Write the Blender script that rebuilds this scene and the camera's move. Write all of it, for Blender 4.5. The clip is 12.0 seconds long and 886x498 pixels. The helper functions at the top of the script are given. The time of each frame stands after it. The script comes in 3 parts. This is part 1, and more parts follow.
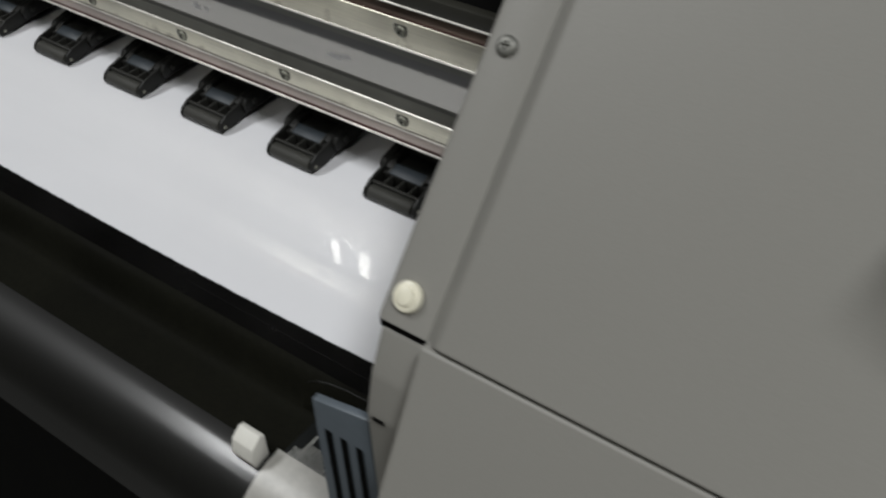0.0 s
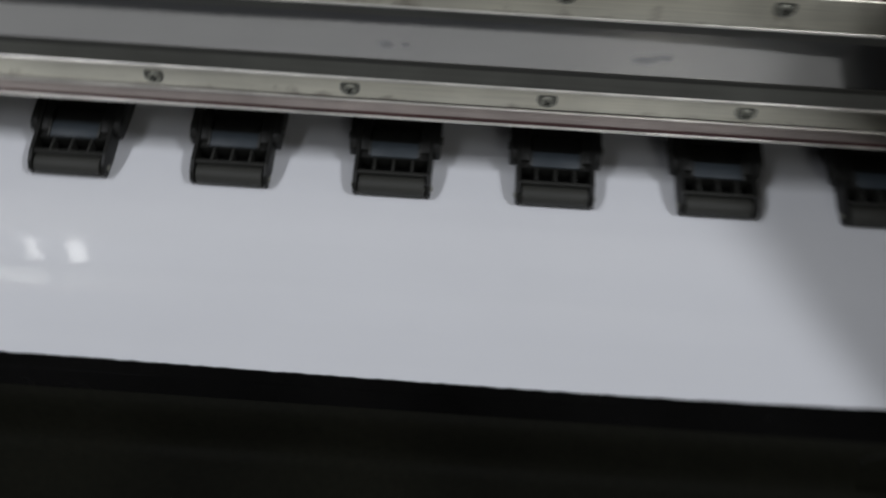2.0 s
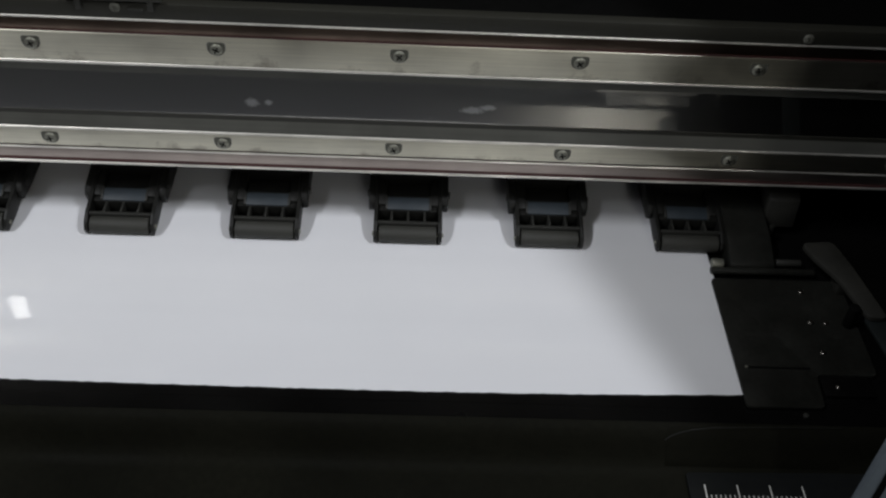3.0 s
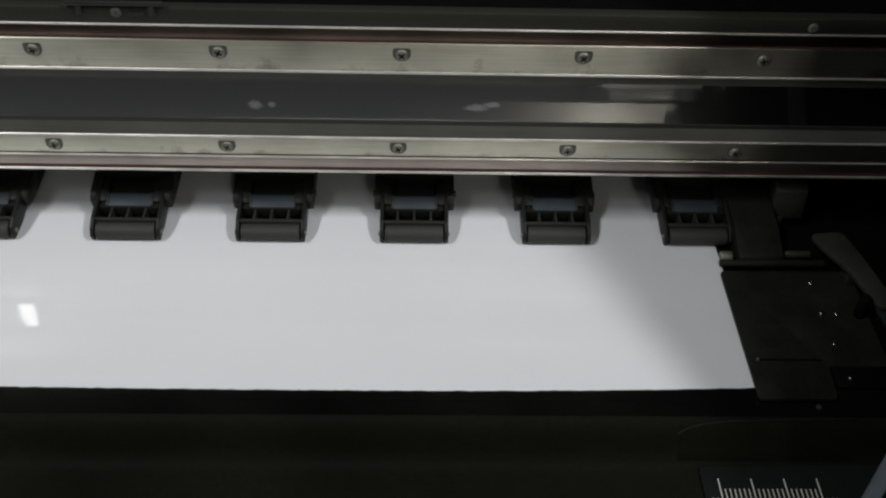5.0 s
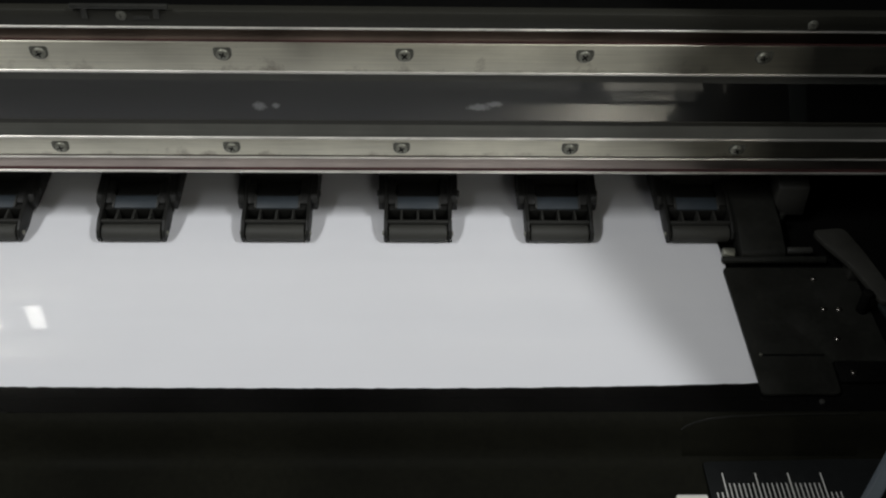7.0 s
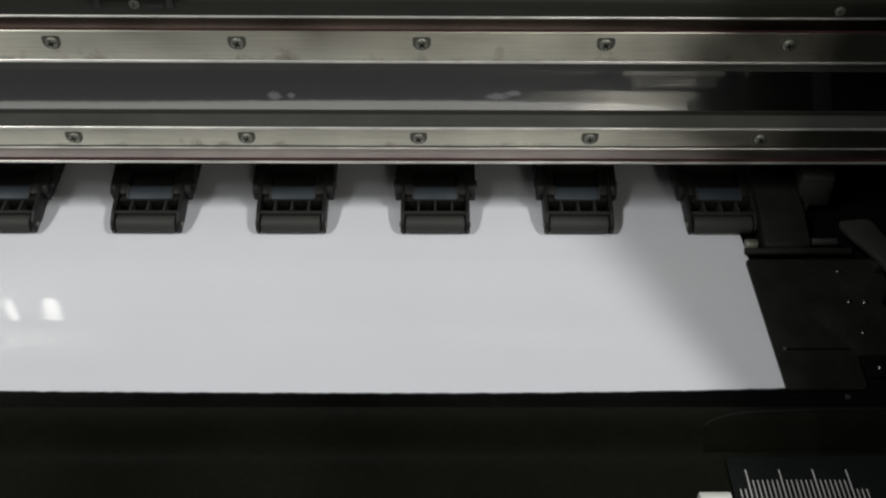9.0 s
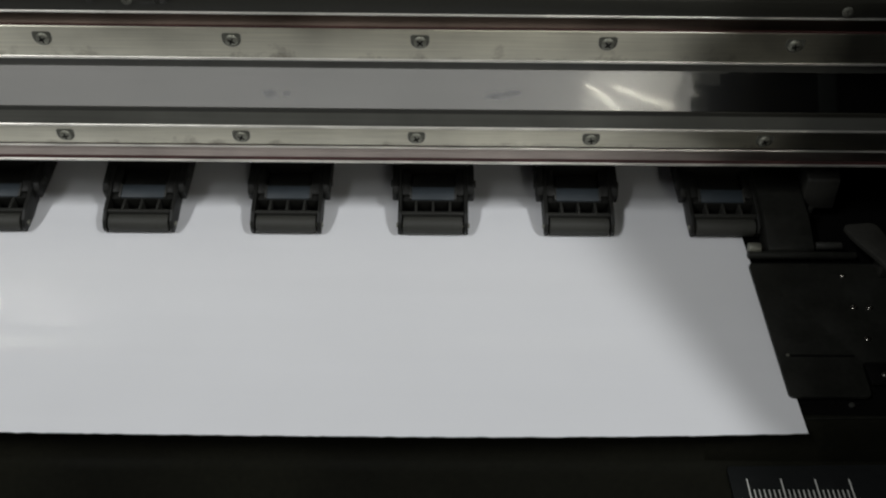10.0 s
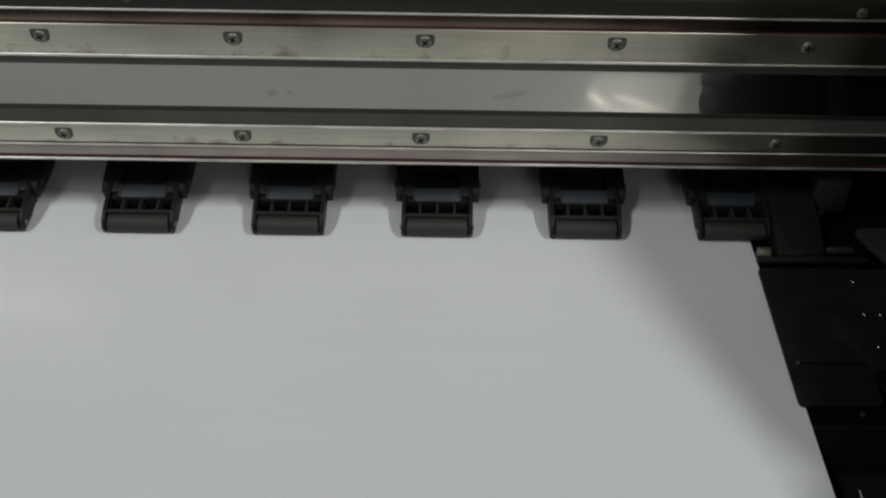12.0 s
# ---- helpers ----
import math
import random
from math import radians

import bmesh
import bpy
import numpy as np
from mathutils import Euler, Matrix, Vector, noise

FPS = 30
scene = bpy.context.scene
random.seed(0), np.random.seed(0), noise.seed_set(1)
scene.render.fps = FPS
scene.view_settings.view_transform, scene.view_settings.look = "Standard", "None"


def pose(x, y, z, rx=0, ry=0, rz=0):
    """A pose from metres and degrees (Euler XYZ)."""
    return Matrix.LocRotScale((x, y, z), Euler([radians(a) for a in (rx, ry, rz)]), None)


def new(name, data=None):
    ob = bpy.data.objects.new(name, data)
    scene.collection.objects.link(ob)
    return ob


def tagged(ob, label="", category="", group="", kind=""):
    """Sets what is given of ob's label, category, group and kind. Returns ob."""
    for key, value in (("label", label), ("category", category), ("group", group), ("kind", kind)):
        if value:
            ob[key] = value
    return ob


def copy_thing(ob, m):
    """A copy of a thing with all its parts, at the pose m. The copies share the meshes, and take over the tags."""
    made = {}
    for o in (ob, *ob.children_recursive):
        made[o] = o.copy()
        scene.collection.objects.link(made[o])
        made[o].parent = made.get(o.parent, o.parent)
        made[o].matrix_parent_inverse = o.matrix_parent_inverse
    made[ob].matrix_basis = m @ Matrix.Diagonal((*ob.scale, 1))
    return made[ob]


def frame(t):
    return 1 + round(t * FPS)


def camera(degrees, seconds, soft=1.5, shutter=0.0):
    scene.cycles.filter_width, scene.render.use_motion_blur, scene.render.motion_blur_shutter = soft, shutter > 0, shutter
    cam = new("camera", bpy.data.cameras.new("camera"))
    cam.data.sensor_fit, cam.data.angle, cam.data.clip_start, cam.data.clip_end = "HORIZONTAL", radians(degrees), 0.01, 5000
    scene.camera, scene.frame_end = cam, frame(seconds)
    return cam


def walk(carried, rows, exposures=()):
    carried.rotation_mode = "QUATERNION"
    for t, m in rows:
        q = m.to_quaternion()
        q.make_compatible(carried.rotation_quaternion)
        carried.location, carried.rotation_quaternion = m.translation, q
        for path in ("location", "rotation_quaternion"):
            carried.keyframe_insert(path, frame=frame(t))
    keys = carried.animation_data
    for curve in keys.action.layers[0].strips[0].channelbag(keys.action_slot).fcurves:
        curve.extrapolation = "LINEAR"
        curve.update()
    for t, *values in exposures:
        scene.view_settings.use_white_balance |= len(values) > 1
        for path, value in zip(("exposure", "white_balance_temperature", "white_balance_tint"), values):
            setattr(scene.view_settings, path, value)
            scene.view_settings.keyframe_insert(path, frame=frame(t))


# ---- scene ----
cam = camera(47.25, 12.0, soft=2.2, shutter=0.9)


def aim(x, y, z, yaw, pitch, roll):
    """A camera pose from a place and yaw, pitch, roll in degrees."""
    return pose(x, y, z, 0, 0, yaw) @ pose(0, 0, 0, 90 + pitch) @ pose(0, 0, 0, 0, 0, roll)


PATH = [
    (0, 0.2965, -0.2952, 0.2837, 38.19, -41.13, -2.98),
    (0.1, 0.2862, -0.2943, 0.2831, 37.82, -41.18, -3.01),
    (0.3, 0.2281, -0.2889, 0.2796, 35.73, -41.46, -3.19),
    (0.5, 0.1915, -0.2861, 0.2769, 33.99, -42.57, -1.90),
    (0.7, 0.1635, -0.2826, 0.2765, 33.94, -43.77, -1.76),
    (1, 0.0969, -0.2632, 0.2742, 33.53, -47.33, -4.13),
    (1.2, 0.0594, -0.2540, 0.2656, 31.57, -48.94, -6.35),
    (1.5, 0.0245, -0.2546, 0.2663, 23.09, -50.30, -4.33),
    (1.7, 0.0013, -0.2618, 0.2671, 11.58, -50.93, 0.58),
    (2, -0.0339, -0.2856, 0.2764, 1.37, -50.11, 2.73),
    (2.3, -0.0455, -0.3221, 0.2867, -5.36, -44.90, 3.77),
    (2.5, -0.0349, -0.3350, 0.2899, -5.94, -43.84, 4.61),
    (2.7, -0.0011, -0.3471, 0.2908, -3.54, -42.97, 4.57),
    (4.5, 0.0016, -0.3471, 0.2882, -2.31, -42.53, 1.85),
    (5, 0.0002, -0.3463, 0.2892, -2.21, -42.82, 2.07),
    (5.5, -0.0005, -0.3461, 0.2892, -2.26, -42.85, 2.16),
    (6, 0.0012, -0.3474, 0.2889, -2.15, -42.65, 2.15),
    (6.5, 0.0012, -0.3493, 0.2888, -1.90, -42.53, 1.32),
    (7, 0.0002, -0.3500, 0.2891, -1.89, -42.53, 1.41),
    (9, -0.0009, -0.3438, 0.2870, -0.78, -43.39, 0.63),
    (9.5, -0.0012, -0.3403, 0.2858, -0.89, -43.56, 0.79),
    (10, 0.0003, -0.3364, 0.2845, -0.75, -43.76, 0.99),
    (10.5, 0.0014, -0.3332, 0.2827, -0.30, -44.11, 0.54),
    (11, -0.0005, -0.3325, 0.2826, -0.48, -44.27, 0.83),
    (11.5, -0.0012, -0.3314, 0.2833, -0.70, -44.26, 1.05),
    (12, -0.0008, -0.3285, 0.2831, -0.65, -44.25, 1.24),
]
EXPOSURES = [
    (0, 0.22, 6500, 10), (0.4, 0.10, 6300, 12), (1.0, -0.10, 6350, 12), (1.5, -0.30, 6250, 12), (2.0, -0.25, 6200, 12), (2.5, -0.06, 6250, 12),
    (4.5, 0.08, 6450, 10), (8.8, 0.09, 6500, 10), (10.0, -0.07, 6500, 9), (11.0, -0.27, 6500, 9), (12.0, -0.33, 6500, 8),
]
walk(cam, [(row[0], aim(*row[1:])) for row in PATH], EXPOSURES)

# ---- world and lamps ----
world = bpy.data.worlds.new("room_air")
scene.world = world
world.use_nodes = True
world.node_tree.nodes["Background"].inputs[0].default_value = (0.9, 0.95, 1.0, 1)
world.node_tree.nodes["Background"].inputs[1].default_value = 0.004


def tube_lamp(x, y, z, wide, long, watts, colour):
    data = bpy.data.lights.new("tube_light", "AREA")
    data.shape, data.size, data.size_y, data.energy, data.color = "RECTANGLE", wide, long, watts, colour
    ob = new("tube_light", data)
    ob.matrix_world = pose(x, y, z)
    return ob


COOL = (0.985, 1.0, 1.005)
tube_lamp(-1.00, -0.55, 1.66, 0.16, 0.6, 14.6, COOL)
tube_lamp(1.00, -0.55, 1.66, 0.16, 0.5, 17.0, COOL)
LAMP_HEADS = ((-0.562, 0.022, 1.05), (-0.622, 0.014, 0.34))
for head_x, head_wide, head_watts in LAMP_HEADS:
    tube_lamp(head_x, -0.625, 0.850, head_wide, 0.270, head_watts, COOL)
tube_lamp(0.60, -2.80, 1.60, 0.020, 0.24, 5.6, (1.0, 0.98, 0.88)).rotation_euler = (0, 0, radians(40))
tube_lamp(0.745, -2.80, 1.60, 0.020, 0.28, 5.8, (1.0, 0.98, 0.88)).rotation_euler = (0, 0, radians(58))
tube_lamp(0.69, -2.80, 1.61, 0.32, 0.36, 2.0, (1.0, 0.985, 0.92))


# ---- materials ----
def material(name, colour, rough=0.5, metal=0.0, grain=0.0, grain_scale=400, stretch=(1, 1, 1), stain=0.0, stain_scale=18, bump=0.0, spec=0.5, coat=0.0, coat_rough=0.1, rough_var=0.0):
    m = bpy.data.materials.new(name)
    m.use_nodes = True
    nt = m.node_tree
    b = nt.nodes["Principled BSDF"]
    b.inputs["Roughness"].default_value = rough
    b.inputs["Metallic"].default_value = metal
    b.inputs["Specular IOR Level"].default_value = spec
    b.inputs["Coat Weight"].default_value = coat
    b.inputs["Coat Roughness"].default_value = coat_rough
    co = nt.nodes.new("ShaderNodeTexCoord")
    mp = nt.nodes.new("ShaderNodeMapping")
    mp.inputs["Scale"].default_value = stretch
    nt.links.new(co.outputs["Object"], mp.inputs[0])
    fine = nt.nodes.new("ShaderNodeTexNoise")
    fine.inputs["Scale"].default_value, fine.inputs["Detail"].default_value = grain_scale, 4
    nt.links.new(mp.outputs[0], fine.inputs[0])
    wide = nt.nodes.new("ShaderNodeTexNoise")
    wide.inputs["Scale"].default_value, wide.inputs["Detail"].default_value = stain_scale, 6
    nt.links.new(co.outputs["Object"], wide.inputs[0])

    def level(source, amount):
        r = nt.nodes.new("ShaderNodeMapRange")
        r.inputs["From Min"].default_value, r.inputs["From Max"].default_value = 0.3, 0.7
        r.inputs["To Min"].default_value, r.inputs["To Max"].default_value = 1 - amount, 1 + amount * 0.4
        nt.links.new(source.outputs[0], r.inputs[0])
        return r

    a, c = level(fine, grain), level(wide, stain)
    mul = nt.nodes.new("ShaderNodeMath")
    mul.operation = "MULTIPLY"
    nt.links.new(a.outputs[0], mul.inputs[0])
    nt.links.new(c.outputs[0], mul.inputs[1])
    mix = nt.nodes.new("ShaderNodeVectorMath")
    mix.operation = "SCALE"
    mix.inputs[0].default_value = colour
    nt.links.new(mul.outputs[0], mix.inputs["Scale"])
    nt.links.new(mix.outputs[0], b.inputs["Base Color"])
    if rough_var:
        r = nt.nodes.new("ShaderNodeMapRange")
        r.inputs["From Min"].default_value, r.inputs["From Max"].default_value = 0.3, 0.7
        r.inputs["To Min"].default_value, r.inputs["To Max"].default_value = rough - rough_var, rough + rough_var
        nt.links.new(wide.outputs[0], r.inputs[0])
        nt.links.new(r.outputs[0], b.inputs["Roughness"])
    if bump:
        bp = nt.nodes.new("ShaderNodeBump")
        bp.inputs["Strength"].default_value, bp.inputs["Distance"].default_value = bump, 0.0004
        nt.links.new(fine.outputs[0], bp.inputs["Height"])
        nt.links.new(bp.outputs[0], b.inputs["Normal"])
    return m


BRUSHED = (0.02, 1, 1)
ALU = material("brushed_aluminium", (0.75, 0.722, 0.60), 0.41, 0.98, 0.12, 1500, BRUSHED, 0.2, 26, 0.05, rough_var=0.07)


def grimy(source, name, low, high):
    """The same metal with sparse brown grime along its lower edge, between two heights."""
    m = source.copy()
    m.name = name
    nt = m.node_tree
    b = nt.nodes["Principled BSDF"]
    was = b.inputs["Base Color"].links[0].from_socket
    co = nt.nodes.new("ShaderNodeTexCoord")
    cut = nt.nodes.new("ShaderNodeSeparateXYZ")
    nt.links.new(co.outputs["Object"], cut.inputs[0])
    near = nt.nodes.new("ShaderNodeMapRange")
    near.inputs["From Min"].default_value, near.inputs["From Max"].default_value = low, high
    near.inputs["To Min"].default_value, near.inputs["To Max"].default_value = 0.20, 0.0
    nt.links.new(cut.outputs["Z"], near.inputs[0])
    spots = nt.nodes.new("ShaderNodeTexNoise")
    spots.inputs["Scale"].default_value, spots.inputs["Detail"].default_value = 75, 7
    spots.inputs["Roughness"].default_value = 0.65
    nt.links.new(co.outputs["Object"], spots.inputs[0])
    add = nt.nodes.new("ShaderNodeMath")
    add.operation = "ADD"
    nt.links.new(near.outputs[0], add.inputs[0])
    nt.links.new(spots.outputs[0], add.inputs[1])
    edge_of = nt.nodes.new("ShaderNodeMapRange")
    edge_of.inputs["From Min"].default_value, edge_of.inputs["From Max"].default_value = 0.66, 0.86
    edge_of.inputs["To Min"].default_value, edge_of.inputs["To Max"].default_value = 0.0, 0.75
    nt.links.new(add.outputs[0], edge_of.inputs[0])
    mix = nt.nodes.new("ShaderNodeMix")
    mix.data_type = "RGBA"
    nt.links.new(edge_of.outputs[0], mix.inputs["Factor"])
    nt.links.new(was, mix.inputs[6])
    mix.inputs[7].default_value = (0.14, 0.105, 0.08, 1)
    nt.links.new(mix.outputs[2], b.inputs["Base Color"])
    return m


def drawn(m):
    """Brushed along x, so that light spreads up and down."""
    nt = m.node_tree
    tan = nt.nodes.new("ShaderNodeTangent")
    tan.direction_type, tan.axis = "RADIAL", "X"
    b = nt.nodes["Principled BSDF"]
    b.inputs["Anisotropic"].default_value = 0.8
    nt.links.new(tan.outputs[0], b.inputs["Tangent"])


drawn(ALU)
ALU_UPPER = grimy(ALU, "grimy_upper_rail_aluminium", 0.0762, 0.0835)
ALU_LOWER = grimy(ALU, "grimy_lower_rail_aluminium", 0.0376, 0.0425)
ALU_LIP = material("stained_pinkish_aluminium", (0.50, 0.435, 0.39), 0.45, 1.0, 0.15, 1500, BRUSHED, 0.3, 30, rough_var=0.06)
# Paler than the rails: the glint on their edges is in this colour.
ALU_EDGE = material("glint_edge_metal", (0.88, 0.85, 0.78), 0.4, 0.8, 0.1, 900, BRUSHED, 0.35, 45)
CHANNEL = material("dark_grey_anodised_channel", (0.10, 0.10, 0.088), 0.45, 0.2, 0.12, 900, BRUSHED, 0.25, 30)
RUST = material("brown_grime", (0.085, 0.032, 0.03), 0.6, 0.2, 0.2, 900, BRUSHED, 0.4, 45)
GROOVE = material("oxidised_groove", (0.22, 0.165, 0.13), 0.35, 1.0, 0.15, 900, BRUSHED, 0.55, 22)
STEEL = material("screw_steel", (0.28, 0.28, 0.235), 0.5, 0.8, 0.15, 500)
POCKET = material("dark_pocket_metal", (0.12, 0.12, 0.10), 0.6, 0.3, 0.2, 700)
BRACKET = material("dull_tinned_bracket", (0.05, 0.05, 0.044), 0.5, 0.4, 0.15, 700, stain=0.3, stain_scale=60)
OLIVE = material("dark_olive_paint", (0.024, 0.0235, 0.0175), 0.55, 0.0, 0.1, 600, stain=0.15)
PLASTIC = material("black_moulded_plastic", (0.009, 0.009, 0.0078), 0.5, 0.0, 0.15, 900, bump=0.1, spec=0.3)
RUBBER = material("dark_grey_rubber", (0.031, 0.031, 0.026), 0.65, 0.0, 0.1, 900, stain=0.15, bump=0.1)
RIB = material("grey_plastic_rib", (0.023, 0.023, 0.020), 0.5, 0.0, 0.1, 600)
STICKER = material("blue_grey_label", (0.028, 0.037, 0.045), 0.5, 0.0, 0.1, 300, stain=0.15, stain_scale=60)
# The stretched grain puts the sheet's soft shading bands into its colour.
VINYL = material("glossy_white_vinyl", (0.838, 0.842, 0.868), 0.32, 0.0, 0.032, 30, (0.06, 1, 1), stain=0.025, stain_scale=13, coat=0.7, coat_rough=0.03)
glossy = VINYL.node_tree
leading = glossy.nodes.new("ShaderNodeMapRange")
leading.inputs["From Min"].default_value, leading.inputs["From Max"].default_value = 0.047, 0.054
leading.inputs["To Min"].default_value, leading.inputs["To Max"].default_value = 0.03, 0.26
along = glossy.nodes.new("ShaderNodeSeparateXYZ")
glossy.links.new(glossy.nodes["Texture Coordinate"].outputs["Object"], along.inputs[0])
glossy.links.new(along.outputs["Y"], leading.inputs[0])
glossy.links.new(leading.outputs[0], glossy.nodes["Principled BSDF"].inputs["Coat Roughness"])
PLATEN = material("black_anodised_platen", (0.0032, 0.0031, 0.003), 0.25, 0.0, 0.2, 500, stain=0.3, spec=0.42, rough_var=0.05)
APRON_TOP = material("olive_black_apron_paint", (0.0068, 0.0068, 0.0044), 0.7, 0.0, 0.2, 500, stain=0.35, spec=0.06, rough_var=0.08)
APRON = material("black_painted_apron", (0.006, 0.006, 0.005), 0.5, 0.0, 0.2, 500, stain=0.2, bump=0.03, spec=0.3, coat=0.45, coat_rough=0.18)
CLAMP = material("black_clamp_plate_paint", (0.015, 0.0152, 0.013), 0.45, 0.0, 0.25, 500, stain=0.35, stain_scale=45, spec=0.2, rough_var=0.12)
GREY = material("warm_grey_powder_coat", (0.243, 0.237, 0.216), 0.48, 0.0, 0.04, 1800, stain=0.03, stain_scale=6, bump=0.12)
BUMPER = material("cream_rubber_bumper", (0.80, 0.77, 0.62), 0.35, 0.0, 0.05, 400)
BLUE = material("blue_grey_plastic", (0.11, 0.132, 0.152), 0.45, 0.0, 0.05, 400, stain=0.08)
LEVER = material("grey_painted_lever", (0.025, 0.0245, 0.021), 0.55, 0.0, 0.1, 400, stain=0.45, stain_scale=50, spec=0.3)
RULE = material("dark_glossy_rule", (0.012, 0.013, 0.013), 0.3, 0.0, 0.1, 300, spec=0.25)
TICK = material("white_printed_tick", (0.62, 0.62, 0.58), 0.5)
TAPE = material("white_tape", (0.75, 0.74, 0.68), 0.5, 0.0, 0.05, 300, stain=0.06)
# Near-black; it also stands for the shade in seams, slots and the cover's inside.
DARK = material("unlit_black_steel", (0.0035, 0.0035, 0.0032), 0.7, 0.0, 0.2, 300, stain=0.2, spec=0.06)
WALL = material("grey_wall_paint", (0.20, 0.20, 0.195), 0.8, 0.0, 0.05, 200, stain=0.06, stain_scale=2)
FLOOR = material("grey_floor_tile", (0.12, 0.12, 0.115), 0.5, 0.0, 0.1, 200, stain=0.1, stain_scale=2)
FIXTURE = material("white_enamel_fixture", (0.8, 0.8, 0.8), 0.4)


def mirror_panel():
    """Polished aluminium with two dull smudges."""
    m = material("polished_aluminium", (0.44, 0.427, 0.39), 0.03, 1.0, 0.05, 900, BRUSHED, 0.06, 25)
    nt = m.node_tree
    b = nt.nodes["Principled BSDF"]
    co = nt.nodes.new("ShaderNodeTexCoord")
    total = None
    for x, z, wide, high in ((-0.0625, 0.0598, 0.0029, 0.0021), (-0.0560, 0.0600, 0.0017, 0.0014), (0.0240, 0.0598, 0.0048, 0.0018), (0.0300, 0.0612, 0.0038, 0.0014)):
        mp = nt.nodes.new("ShaderNodeMapping")
        mp.vector_type = "POINT"
        mp.inputs["Scale"].default_value = (1 / wide, 0, 1 / high)
        mp.inputs["Location"].default_value = (-x / wide, 0, -z / high)
        nt.links.new(co.outputs["Object"], mp.inputs[0])
        nz = nt.nodes.new("ShaderNodeTexNoise")
        nz.inputs["Scale"].default_value = 700
        nt.links.new(co.outputs["Object"], nz.inputs[0])
        length = nt.nodes.new("ShaderNodeVectorMath")
        length.operation = "LENGTH"
        nt.links.new(mp.outputs[0], length.inputs[0])
        add = nt.nodes.new("ShaderNodeMath")
        add.operation = "ADD"
        nt.links.new(length.outputs["Value"], add.inputs[0])
        nt.links.new(nz.outputs[0], add.inputs[1])
        r = nt.nodes.new("ShaderNodeMapRange")
        r.inputs["From Min"].default_value, r.inputs["From Max"].default_value = 1.0, 1.6
        r.inputs["To Min"].default_value, r.inputs["To Max"].default_value = 1.0, 0.0
        nt.links.new(add.outputs[0], r.inputs[0])
        if total is None:
            total = r
        else:
            mx = nt.nodes.new("ShaderNodeMath")
            mx.operation = "MAXIMUM"
            nt.links.new(total.outputs[0], mx.inputs[0])
            nt.links.new(r.outputs[0], mx.inputs[1])
            total = mx
    dull = nt.nodes.new("ShaderNodeBsdfPrincipled")
    dull.inputs["Base Color"].default_value = (0.42, 0.42, 0.42, 1)
    dull.inputs["Metallic"].default_value, dull.inputs["Roughness"].default_value = 1.0, 0.30
    rr = nt.nodes.new("ShaderNodeMapRange")
    rr.inputs["To Min"].default_value, rr.inputs["To Max"].default_value = 0.26, 0.80
    nt.links.new(total.outputs[0], rr.inputs[0])
    soft = nt.nodes.new("ShaderNodeMapRange")
    soft.inputs["To Min"].default_value, soft.inputs["To Max"].default_value = 0.30, 0.42
    nt.links.new(total.outputs[0], soft.inputs[0])
    nt.links.new(soft.outputs[0], dull.inputs["Roughness"])
    both = nt.nodes.new("ShaderNodeMixShader")
    nt.links.new(rr.outputs[0], both.inputs[0])
    nt.links.new(b.outputs[0], both.inputs[1])
    nt.links.new(dull.outputs[0], both.inputs[2])
    nt.links.new(both.outputs[0], nt.nodes["Material Output"].inputs[0])
    return m


MIRROR = mirror_panel()


# ---- mesh helpers ----
def finish(name, bm, mat, smooth=True):
    bmesh.ops.recalc_face_normals(bm, faces=bm.faces)
    me = bpy.data.meshes.new(name)
    bm.to_mesh(me)
    bm.free()
    me.materials.append(mat)
    if smooth:
        me.shade_smooth()
        me.set_sharp_from_angle(angle=radians(35))
    return me


def part(name, bm, mat, parent=None, label=""):
    """One mesh object, under a thing or a part."""
    ob = new(name, finish(name, bm, mat))
    ob.parent = parent
    return tagged(ob, label)


def thing(name, label, category, group="", kind=""):
    return tagged(new(name), label, category, group, kind)


def rounded(bm, width, segments=2):
    if width:
        bmesh.ops.bevel(bm, geom=list(bm.edges), offset=width, segments=segments, affect="EDGES", profile=0.5)
    return bm


def block(x0, x1, y0, y1, z0, z1, bevel=0.0005, segments=2):
    bm = bmesh.new()
    bmesh.ops.create_cube(bm, size=1, matrix=Matrix.Translation(((x0 + x1) / 2, (y0 + y1) / 2, (z0 + z1) / 2)) @ Matrix.Diagonal((x1 - x0, y1 - y0, z1 - z0, 1)))
    return rounded(bm, bevel, segments)


def prism(outline, x0, x1, bevel=0.0, axis="x", segments=2):
    """An outline in y and z drawn out along x, or in x and y drawn out along z."""
    bm = bmesh.new()
    ends = []
    for v in (x0, x1):
        ends.append([bm.verts.new((v, a, b) if axis == "x" else (a, b, v)) for a, b in outline])
    bm.faces.new(ends[0])
    bm.faces.new(ends[1][::-1])
    n = len(outline)
    for i in range(n):
        bm.faces.new([ends[0][i], ends[0][(i + 1) % n], ends[1][(i + 1) % n], ends[1][i]])
    bmesh.ops.recalc_face_normals(bm, faces=bm.faces)
    return rounded(bm, bevel, segments)


def rod(a, b, radius, sides=20, bevel=0.0004):
    """A round bar from a to b."""
    a, b = Vector(a), Vector(b)
    bm = bmesh.new()
    m = Matrix.Translation((a + b) / 2) @ (b - a).to_track_quat("Z", "Y").to_matrix().to_4x4()
    bmesh.ops.create_cone(bm, cap_ends=True, segments=sides, radius1=radius, radius2=radius, depth=(b - a).length, matrix=m)
    if bevel:
        rims = [e for e in bm.edges if len(e.link_faces) == 2 and any(len(f.verts) > 4 for f in e.link_faces)]
        bmesh.ops.bevel(bm, geom=rims, offset=bevel, segments=2, affect="EDGES", profile=0.5)
    return bm


